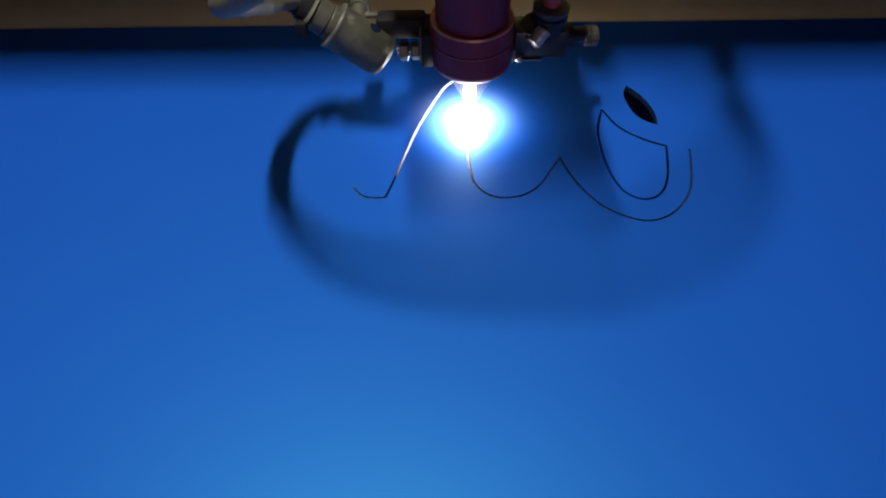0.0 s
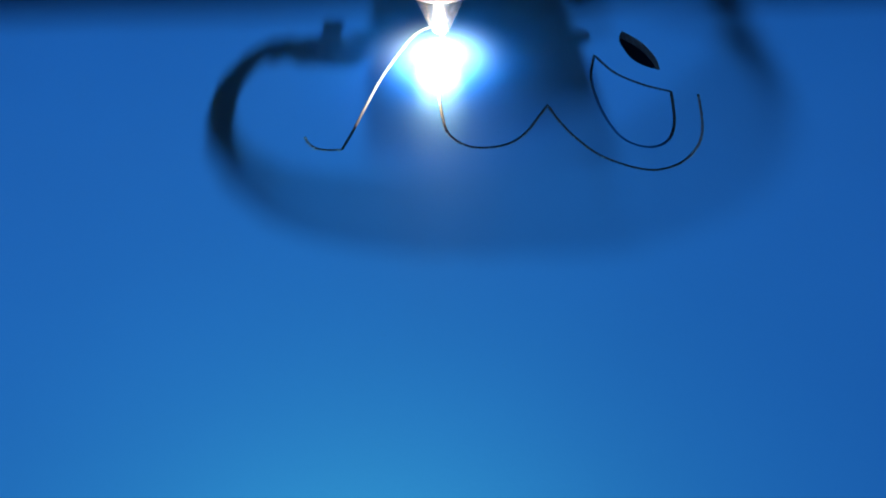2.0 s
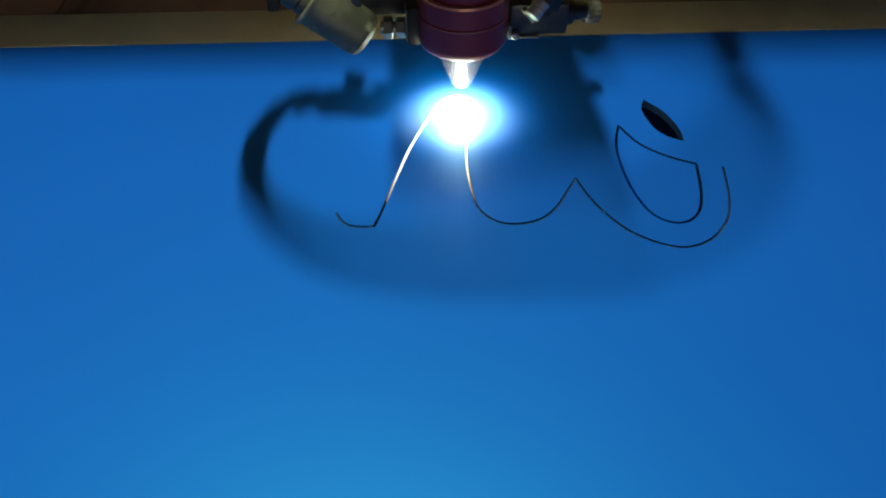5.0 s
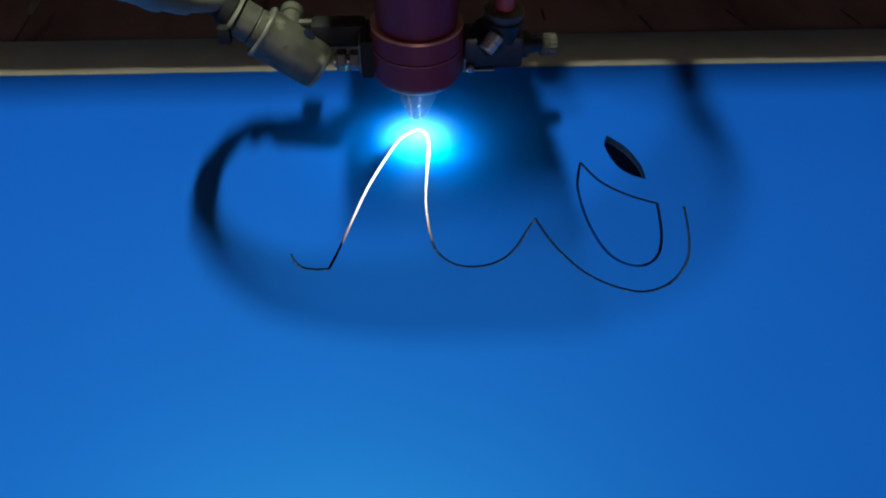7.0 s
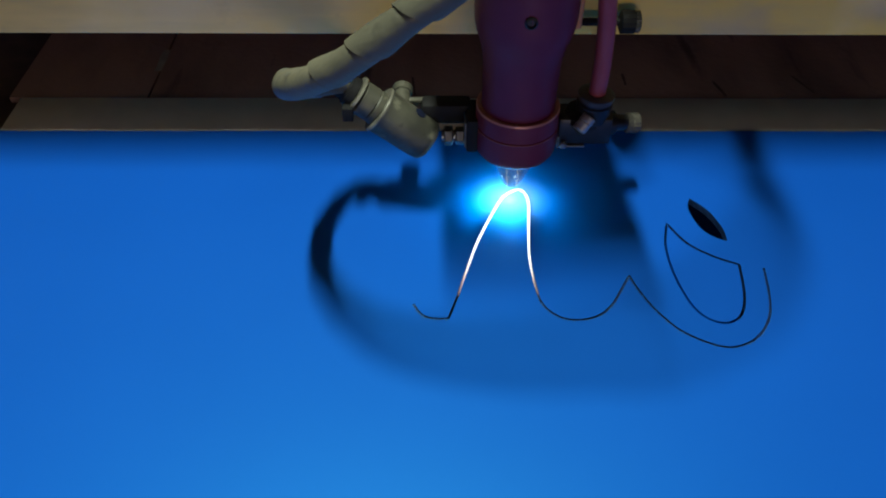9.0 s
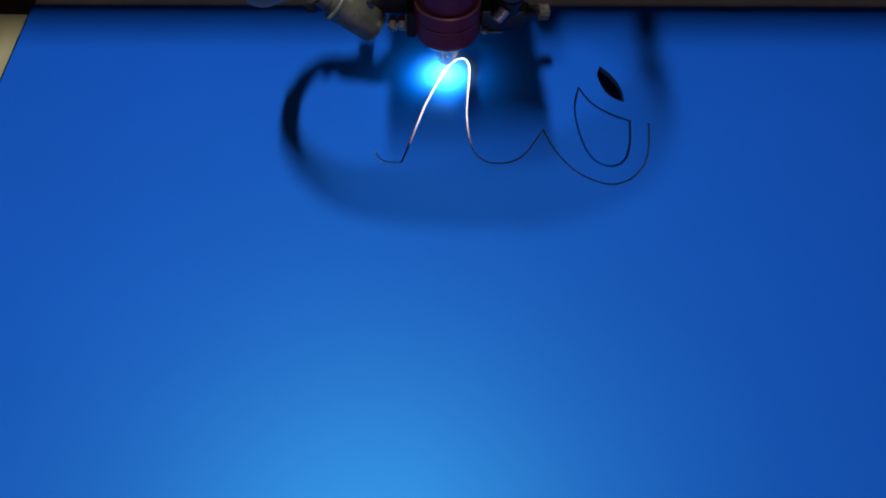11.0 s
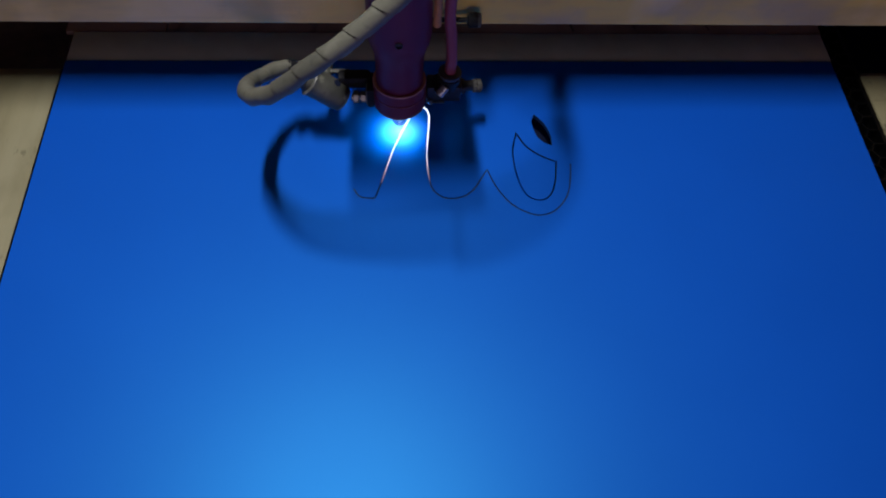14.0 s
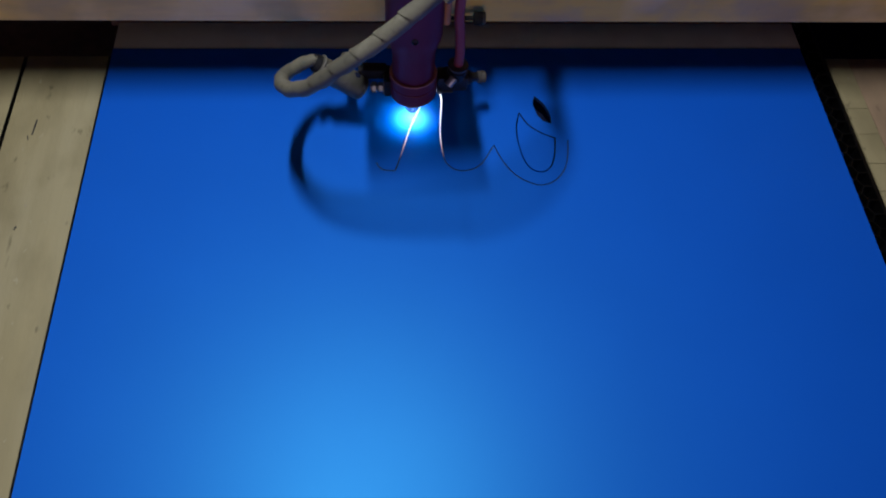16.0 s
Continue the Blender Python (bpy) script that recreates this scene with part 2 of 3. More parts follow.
def cut_glow():
    """Light painted as glow in the cut: white along the arch, dull pink ends."""
    mat = bpy.data.materials.new("glow_cut")
    mat.use_nodes = True
    nt = mat.node_tree
    b = nt.nodes["Principled BSDF"]
    b.inputs["Base Color"].default_value = (0.05, 0.04, 0.05, 1)
    b.inputs["Roughness"].default_value = 0.5
    co = nt.nodes.new("ShaderNodeTexCoord")
    sep = nt.nodes.new("ShaderNodeSeparateXYZ")
    nt.links.new(co.outputs["Object"], sep.inputs["Vector"])
    span = nt.nodes.new("ShaderNodeMapRange")
    span.inputs["From Min"].default_value, span.inputs["From Max"].default_value = -0.100, -0.064
    nt.links.new(sep.outputs["Y"], span.inputs["Value"])
    glow_ramp = nt.nodes.new("ShaderNodeValToRGB")
    glow_ramp.color_ramp.elements[0].color = (0.02, 0.008, 0.012, 1)
    glow_ramp.color_ramp.elements[1].color = (1.0, 1.0, 1.0, 1)
    for at, colour in ((0.22, (0.24, 0.17, 0.16, 1)), (0.5, (0.75, 0.68, 0.68, 1))):
        glow_ramp.color_ramp.elements.new(at).color = colour
    nt.links.new(span.outputs["Result"], glow_ramp.inputs["Fac"])
    nt.links.new(glow_ramp.outputs["Color"], b.inputs["Emission Color"])
    b.inputs["Emission Strength"].default_value = 2.4
    return mat


def halo_light(color, strength, reach, centre, falloff=4.0):
    """A painted halo that only adds light, thinning out from its middle."""
    mat = bpy.data.materials.new("painted_halo")
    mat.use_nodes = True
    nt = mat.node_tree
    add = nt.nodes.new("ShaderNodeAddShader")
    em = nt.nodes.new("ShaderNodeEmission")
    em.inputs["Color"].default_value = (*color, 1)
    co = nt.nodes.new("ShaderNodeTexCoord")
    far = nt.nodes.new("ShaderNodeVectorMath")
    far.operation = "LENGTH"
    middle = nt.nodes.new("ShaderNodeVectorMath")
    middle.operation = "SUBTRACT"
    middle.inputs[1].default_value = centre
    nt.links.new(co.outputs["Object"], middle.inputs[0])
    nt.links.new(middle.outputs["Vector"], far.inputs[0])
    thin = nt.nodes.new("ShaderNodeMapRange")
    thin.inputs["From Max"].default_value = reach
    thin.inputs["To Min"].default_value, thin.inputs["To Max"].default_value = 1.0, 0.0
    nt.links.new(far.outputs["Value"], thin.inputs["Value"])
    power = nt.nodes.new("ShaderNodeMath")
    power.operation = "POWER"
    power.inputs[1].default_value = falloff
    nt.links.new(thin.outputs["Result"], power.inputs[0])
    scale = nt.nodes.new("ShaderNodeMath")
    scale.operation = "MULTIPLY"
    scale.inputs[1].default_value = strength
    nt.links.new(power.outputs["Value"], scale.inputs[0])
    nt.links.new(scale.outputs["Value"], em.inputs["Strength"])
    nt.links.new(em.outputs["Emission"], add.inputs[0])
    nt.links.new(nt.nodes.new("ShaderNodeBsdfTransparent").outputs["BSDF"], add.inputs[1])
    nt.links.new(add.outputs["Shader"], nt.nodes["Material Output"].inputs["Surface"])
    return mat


# added halos paint the bloom round the flame and the nozzle tip
FLAME_HALO = halo_light((0.60, 0.76, 0.90), 2.4, 0.029, (0, -0.0012, 0.0042), 3.2)
TIP_HALO = halo_light((0.42, 0.82, 0.95), 1.0, 0.021, (0.0012, 0.003, 0.0016), 3.0)
CUT_GLOW = cut_glow()
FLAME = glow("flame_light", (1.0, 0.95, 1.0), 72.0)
# light of the unseen disc added under the sheet for its glow
UNDERGLOW = glow("underglow_light", (1.0, 0.97, 1.0), 112.0)


# ---- mesh helpers ----
def part(name, bm, mat, parent=None, label="", smooth=True):
    me = bpy.data.meshes.new(name)
    bmesh.ops.recalc_face_normals(bm, faces=bm.faces)
    if smooth:
        for f in bm.faces:
            f.smooth = True
        for e in bm.edges:
            if len(e.link_faces) == 2 and e.calc_face_angle(0) > 0.6:
                e.smooth = False
    bm.to_mesh(me)
    bm.free()
    for m in (mat if isinstance(mat, (list, tuple)) else (mat,)):
        me.materials.append(m)
    ob = new(name, me)
    if parent is not None:
        ob.parent = parent
    return tagged(ob, label=label)


def thing(name, label, category, group="", kind=""):
    return tagged(new(name), label, category, group, kind)


def box(x0, x1, y0, y1, z0, z1, bevel=0.0, bm=None):
    bm = bm or bmesh.new()
    made = bmesh.ops.create_cube(bm, size=1.0)["verts"]
    for v in made:
        v.co = Vector(((x0 + x1) / 2 + v.co.x * (x1 - x0), (y0 + y1) / 2 + v.co.y * (y1 - y0), (z0 + z1) / 2 + v.co.z * (z1 - z0))) * MM
    if bevel:
        edges = list({e for v in made for e in v.link_edges})
        bmesh.ops.bevel(bm, geom=edges, offset=bevel * MM, segments=2, profile=0.6, affect="EDGES")
    return bm


def lathe(profile, start, axis, segs=40, bm=None, knurl=0.0):
    """A body of revolution: profile of (along, radius) in millimetres, from a start point along an axis."""
    bm = bm or bmesh.new()
    turn = Vector(axis).to_track_quat("Z", "Y").to_matrix()
    rings = []
    for a, r in profile:
        ring = []
        for i in range(segs):
            w = 2 * math.pi * i / segs
            rr = r * (1 - (knurl if i % 2 else 0))
            ring.append(bm.verts.new((Vector(start) + turn @ Vector((rr * math.cos(w), rr * math.sin(w), a))) * MM))
        rings.append(ring)
    for p, q in zip(rings, rings[1:]):
        for i in range(segs):
            bm.faces.new((p[i], p[(i + 1) % segs], q[(i + 1) % segs], q[i]))
    bm.faces.new(rings[0][::-1])
    bm.faces.new(rings[-1])
    return bm


def spline(points, steps=8, closed=False):
    """A smooth line through the points (Catmull-Rom)."""
    p = [Vector(q) for q in points]
    n, out = len(p), []
    for i in range(n if closed else n - 1):
        a, b, c, d = (p[(i + k) % n] if closed else p[min(max(i + k, 0), n - 1)] for k in (-1, 0, 1, 2))
        for s in range(steps):
            t = s / steps
            out.append(0.5 * (2 * b + (c - a) * t + (2 * a - 5 * b + 4 * c - d) * t * t + (3 * b - a - 3 * c + d) * t ** 3))
    if not closed:
        out.append(p[-1])
    return out


def sweep(line, radius, segs=20):
    """A tube along a line."""
    bm = bmesh.new()
    up, rings = Vector((0, 0, 1)), []
    for k, c in enumerate(line):
        tan = (line[min(k + 1, len(line) - 1)] - line[max(k - 1, 0)]).normalized()
        up = (up - tan * up.dot(tan)).normalized()
        side = tan.cross(up)
        ring = []
        for i in range(segs):
            w = 2 * math.pi * i / segs
            ring.append(bm.verts.new((c + (up * math.cos(w) + side * math.sin(w)) * radius) * MM))
        rings.append(ring)
    for p, q in zip(rings, rings[1:]):
        for i in range(segs):
            bm.faces.new((p[i], p[(i + 1) % segs], q[(i + 1) % segs], q[i]))
    bm.faces.new(rings[0][::-1])
    bm.faces.new(rings[-1])
    return bm


def wrapped(points, radius, pitch=16.5, segs=30, grow=0.0):
    """A hose in a spiral wrap: the mesh follows the spiral, with a narrow open slit from turn to turn."""
    line = spline(points, 24)
    runs, ups = [0.0], [Vector((0, 0, 1))]
    for p, q in zip(line, line[1:]):
        runs.append(runs[-1] + (q - p).length)
        t = (q - p).normalized()
        ups.append((ups[-1] - t * ups[-1].dot(t)).normalized())
    ups[0] = ups[1]

    def at(run):
        run = min(max(run, 0.0), runs[-1])
        k = 0
        while k < len(runs) - 2 and runs[k + 1] < run:
            k += 1
        f = (run - runs[k]) / (runs[k + 1] - runs[k])
        a, b = line[max(k - 1, 0)], line[min(k + 2, len(line) - 1)]
        t = (b - a).normalized()
        up = ups[k].lerp(ups[k + 1], f)
        up = (up - t * up.dot(t)).normalized()
        return line[k].lerp(line[k + 1], f), up, t.cross(up)

    steps = [(0.0, -0.4), (0.010, -0.4), (0.018, 0.36), (0.10, 0.38), (0.3, 0.22), (0.5, 0.08), (0.7, -0.06), (0.88, -0.18), (0.986, -0.26)]
    n = len(steps)
    turns = int(runs[-1] / pitch)
    bm, rows = bmesh.new(), []
    for k in range((turns + 3) * n):
        u, rise = steps[k % n]
        row = []
        for i in range(segs):
            run = (k // n - 2 + u + i / segs) * pitch + pitch * 0.5
            c, up, side = at(run)
            w = 2 * math.pi * i / segs
            fat = radius * (1 + grow * min(max(run / runs[-1], 0.0), 1.0)) + rise + 0.16 * math.sin(run * 0.31 + 2 * w)
            row.append(bm.verts.new((c + (up * math.cos(w) + side * math.sin(w)) * fat) * MM))
        rows.append(row)
    for k in range(len(rows) - 1 - n):
        for i in range(segs):
            j = (i + 1) % segs
            far = n if j == 0 else 0
            f = bm.faces.new((rows[k][i], rows[k + far][j], rows[k + far + 1][j], rows[k + 1][i]))
            f.material_index = 1 if k % n in (0, 1, n - 1) else 0
    return bm


def ball(center, radius, squash=1.0, rough=0.0):
    bm = bmesh.new()
    bmesh.ops.create_icosphere(bm, subdivisions=3, radius=radius * MM)
    for v in bm.verts:
        n = v.co.normalized()
        v.co *= 1 + rough * math.sin(5 * n.x + 3 * n.y) * math.sin(6 * n.z + 4 * n.x - 2 * n.y)
        v.co = Vector((v.co.x, v.co.y, v.co.z * squash)) + Vector(center) * MM
    return bm


# ---- the blue sheet with its cut lines ----
FOOT = [(183.9, -103.8), (185.5, -107.3), (188.2, -109.8), (192.2, -110.7), (196.2, -110.5)]
LETTER = [(196.2, -110.5), (199.2, -101.3), (203.3, -86.8), (208.4, -70.6), (217.0, -50.2), (221.4, -43.5), (225.8, -40.9), (228.4, -42.7), (229.6, -49.4), (228.2, -66.2),
          (227.3, -80.3), (228.1, -94.9), (229.8, -104.0), (234.9, -109.9), (241.6, -111.4), (248.7, -109.6), (254.4, -104.7), (259.0, -97.3), (263.2, -90.2)]
TAIL = [(263.2, -90.2), (265.9, -98.7), (269.9, -107.3), (276.1, -116.0), (284.5, -121.8), (292.7, -123.8), (301.4, -120.2), (308.4, -111.8),
        (312.0, -101.4), (314.4, -86.3)]
EAR = [(283.3, -61.8), (280.0, -75.6), (280.6, -93.4), (284.6, -107.8), (292.0, -113.0), (298.9, -110.0), (303.2, -100.3), (305.7, -84.4)]
EAR_TOP = [(305.7, -84.4), (297.0, -80.0), (288.6, -72.6), (283.3, -61.8)]
EYE = [(295.9, -46.3), (293.8, -52.8), (295.7, -63.3), (299.6, -68.9), (304.7, -71.8)]
EYE_BACK = [(304.7, -71.8), (304.7, -63.8), (301.5, -53.8), (295.9, -46.3)]
KERF_WIDTH = 0.9
THICK = 3.0


def flat(points, steps=8):
    return [Vector((p.x, p.y)) for p in spline([(x, y, 0) for x, y in points], steps)]


def offset(line, d, closed=False):
    out, n = [], len(line)
    for k, c in enumerate(line):
        a, b = (line[k - 1], line[(k + 1) % n]) if closed else (line[max(k - 1, 0)], line[min(k + 1, n - 1)])
        t = (b - a).normalized()
        out.append(c + Vector((-t.y, t.x)) * d)
    return out


def slab(outer, holes, z0, z1, below=0):
    """A flat sheet with holes right through it: the faces on top and below, and the walls of the holes as second material."""
    bm = bmesh.new()
    loops = []
    for k, loop in enumerate([outer, *holes]):
        loops.append([bm.verts.new((x * MM, y * MM, z1 * MM)) for x, y in loop])
    edges = [bm.edges.new((vs[i], vs[(i + 1) % len(vs)])) for vs in loops for i in range(len(vs))]
    bmesh.ops.triangle_fill(bm, edges=edges, use_beauty=True, use_dissolve=False)
    top = list(bm.faces)
    low = {}
    for vs in loops:
        for v in vs:
            low[v] = bm.verts.new((v.co.x, v.co.y, z0 * MM))
    for f in top:
        g = bm.faces.new([low[v] for v in reversed(f.verts)])
        g.material_index = below
    for k, vs in enumerate(loops):
        for i in range(len(vs)):
            a, b = vs[i], vs[(i + 1) % len(vs)]
            f = bm.faces.new((a, low[a], low[b], b))
            f.material_index = 1 if k else 0
    return bm


def build_sheet():
    sheet = thing("acrylic_sheet", "satin blue plastic sheet with dark cut lines, lying on the bed", "plastic sheet")
    w = KERF_WIDTH / 2
    line = flat(FOOT)[:-1] + flat(LETTER)[:-1] + flat(TAIL)
    cut = offset(line, w) + offset(line, -w)[::-1]
    ear = flat(EAR)[:-1] + flat(EAR_TOP)[:-1]
    eye = flat(EYE)[:-1] + flat(EYE_BACK)[:-1]
    sides = (offset(ear, 0.5, True), offset(ear, -0.5, True))
    spread = [sum((p - Vector((292, -90))).length for p in s) for s in sides]
    outer, inner = sides if spread[0] > spread[1] else sides[::-1]
    bm = slab([(-2, 0), (-2, -620), (504, -620), (504, 0)], [cut, outer, eye], -THICK, 0, 2)
    part("panel", bm, (BLUE, KERF, CLEAR), sheet, smooth=False)
    part("cut_piece", slab(inner, [], -THICK, -0.05), BLUE, sheet, "loose cut-out piece still in its place", smooth=False)
    # an added dark blue floor paints the light scattered in the cuts
    for name, stretch in (("added_cut_floor", flat(FOOT)), ("added_cut_floor", flat(LETTER)[11 * 8:-1] + flat(TAIL))):
        floor_line = [p for p in stretch if p.y < -84]
        part(name, slab(offset(floor_line, w * 0.96) + offset(floor_line, -w * 0.96)[::-1], [], -THICK + 0.2, -0.8), CUT_BLUE, sheet, "added dark blue floor in the cut", smooth=False)
    # small beads of melted plastic thrown up along the lower cuts
    dice = random.Random(4)
    bm = bmesh.new()
    edge = [p for p in flat(FOOT) + flat(LETTER[10:]) + flat(TAIL) if p.y < -84]
    for _ in range(150):
        p = dice.choice(edge)
        size = dice.uniform(0.10, 0.26)
        at = Vector(((p.x + dice.gauss(0, 0.3)) * MM, (p.y - 0.55 + dice.gauss(0, 0.25)) * MM, 0.06 * MM))
        for v in bmesh.ops.create_icosphere(bm, subdivisions=1, radius=size * MM)["verts"]:
            v.co = Vector((v.co.x, v.co.y, v.co.z * 0.7)) + at
    tagged(part("melt_beads", bm, BEAD, sheet), kind="stuff")
    # the plug that carries the painted glow in the arch of the first letter
    hot = [p for p in flat(LETTER[1:13]) if p.y > -100]
    swell = [0.11 + 0.28 * min(max((p.y + 97) / 48, 0), 1) for p in hot]
    left, right = offset(hot, 1), offset(hot, -1)
    glow_outline = [p + (q - p) * k for p, q, k in zip(hot, left, swell)] + [p + (q - p) * k for p, q, k in zip(hot, right, swell)][::-1]
    # added floor here also hides the emitters below the sheet
    part("added_cut_floor", slab(offset(hot, w * 0.96) + offset(hot, -w * 0.96)[::-1], [], -THICK + 0.1, -1.7), CUT_BLUE, sheet, "added dark blue floor in the cut", smooth=False)
    part("glow_cut", slab(glow_outline, [], -1.6, 0.06), CUT_GLOW, sheet, "stretch of the cut with its light painted as glow", smooth=False)
    return sheet


build_sheet()


# ---- the bed ----
def board(name, label, x0, x1, y0, y1, z0, z1, mat, group="boards on the bed"):
    ob = part(name, box(x0, x1, y0, y1, z0, z1, 0.5), mat)
    return tagged(ob, label, "board", group)


def build_bed():
    strip = thing("backing_strip", "pale grey-tan backing strip behind the blue sheet", "board", "boards on the bed")
    part("panel", box(-2, 505, 1.3, 27, -3.4, -0.4, 0.3), STRIP, strip)
    part("front_edge", box(-2, 505, 0.5, 1.25, -3.4, -0.35, 0.2), FAINT, strip, "narrow front edge, darker than the panel")
    board("brown_board", "dark reddish-brown scratched board under the gantry beam", -8, 56.6, 27.6, 330, -4.0, -0.8, BROWN)
    back_board = board("brown_board", "dark brown scratched board under the gantry beam", 57.4, 506, 27.6, 330, -4.0, -0.9, BROWN)
    board("brown_board", "dark brown lower board at the side of the bed", -200, -4.4, -4.4, 330, -12, -7.0, SCORCH)
    inner_board = board("wooden_board", "pale weathered wooden board beside the blue sheet", -59.8, -4.3, -620, -5, -12, -2.0, TAN)
    outer_board = board("wooden_board", "pale weathered wooden board beside the blue sheet", -200, -62.4, -620, -5, -12, -2.2, TAN)
    # dark strips on the board edges paint the shade of the gaps
    part("gap_shade", box(-4.3, -4.0, -620, -5, -12, -2.15), BLACKCELL, inner_board, "dark strip painting the shade in the gap")
    part("gap_shade", box(-62.4, -62.0, -620, -5, -12, -2.3), BLACKCELL, outer_board, "dark strip painting the shade in the gap")
    board("wooden_board", "warm tan wooden board past the honeycomb", 539.8, 720, -620, -8, -12, -2.6, TAN2)
    # a narrow strip of short wooden blocks past the honeycomb
    strip = thing("block_strip", "narrow strip of pale weathered wooden blocks beside the honeycomb", "wooden strip", "boards on the bed")
    dice = random.Random(11)
    y = -8.0
    while y > -620:
        size = dice.uniform(23.0, 27.0)
        part("block", box(522.5, 539.2 + dice.uniform(-0.3, 0.2), y - size + 0.3, y, -12, -2.0 - dice.uniform(0, 0.3), 0.15), TAN, strip)
        y -= size
    # cracks and scratches in the boards
    for x, y, z, length, turn, wide, mat in ((-42, -70, -2.0, 13, -3, 0.5, BLACK), (-44.5, -79, -2.0, 4, 12, 0.3, BLACK), (-37, -150, -2.0, 3, -20, 0.5, BLACK), (-41, -196, -2.0, 6, 3, 0.2, BLACK),
                                             (56, 61, -0.9, 20, 0, 1.8, FAINT), (182, 38, -0.9, 16, 5, 0.5, SCORCH),
                                             (330, 36, -0.9, 13, 14, 0.8, SCORCH), (372, 40, -0.9, 16, 22, 0.7, SCORCH), (425, 38, -0.9, 14, 16, 0.7, SCORCH), (285, 44, -0.9, 10, 0, 0.6, SCORCH)):
        bm = bmesh.new()
        verts = [bm.verts.new((wide * MM * q * (1 + 0.15 * math.sin(5 * k)), length * MM * (k / 6 - 0.5), 0.15 * MM)) for q, ks in ((1, range(7)), (-1, range(6, -1, -1))) for k in ks]
        bm.faces.new(verts)
        low = bmesh.ops.extrude_face_region(bm, geom=list(bm.faces))["geom"]
        bmesh.ops.translate(bm, verts=[g for g in low if isinstance(g, bmesh.types.BMVert)], vec=(0, 0, -0.4 * MM))
        mark = part("crack" if mat is not FAINT else "scratch", bm, mat, inner_board if y < 0 else back_board, smooth=False)
        mark.matrix_basis = pose(x * MM, y * MM, z * MM, 0, 0, turn)
    # honeycomb cells between the sheet and the board
    bed = thing("honeycomb_bed", "black metal honeycomb bed with a dark tray", "machine bed", kind="structure")
    bm = bmesh.new()
    r, wall = 6.6, 0.45
    dx, dy = r * 1.5, r * math.sqrt(3)
    cells = [(i, j) for i in range(2) for j in range(-55, 29)]
    for i, j in cells:
        cx, cy = 506.5 + i * dx, j * dy + (dy / 2 if i % 2 else 0)
        ring = []
        for k in range(6):
            w = k * math.pi / 3
            ring.append([bm.verts.new(((cx + q * math.cos(w)) * MM, (cy + q * math.sin(w)) * MM, z * MM)) for q, z in ((r, -3.3), (r - wall, -3.3), (r - wall, -14.0))])
        for k in range(6):
            a, b = ring[k], ring[(k + 1) % 6]
            for s in (0, 1):
                bm.faces.new((a[s], b[s], b[s + 1], a[s + 1]))
    tagged(part("honeycomb", bm, BLACKCELL, bed, smooth=False), kind="stuff")
    # added bars that paint the gaps by the sheet and the blocks dark
    part("dark_gap_bar", box(-3.9, -2.2, -620, 330, -12, -6.0), BLACKCELL, bed)
    part("dark_gap_bar", box(519.6, 522.2, -620, 330, -12, -3.0), BLACKCELL, bed)
    part("tray", box(-220, 740, -640, 350, -40, -14.5), TRAY, bed)


build_bed()


# ---- the gantry beam ----
def build_beam():
    beam = thing("gantry_beam", "grimy cream painted metal gantry beam spanning the bed", "gantry beam")
    part("rail", box(-700, 900, 37, 157, 56, 132, 1.2), PAINT, beam)
    part("guide", box(-700, 900, 45, 149, 132.4, 141, 1.0), STEEL, beam, "steel guide rail on top")
    # unseen lip added to soften the edge of the beam's shadow
    part("shadow_lip", box(-700, 900, 16.5, 44, 133, 141, 1.0), PAINT, beam)
    return beam


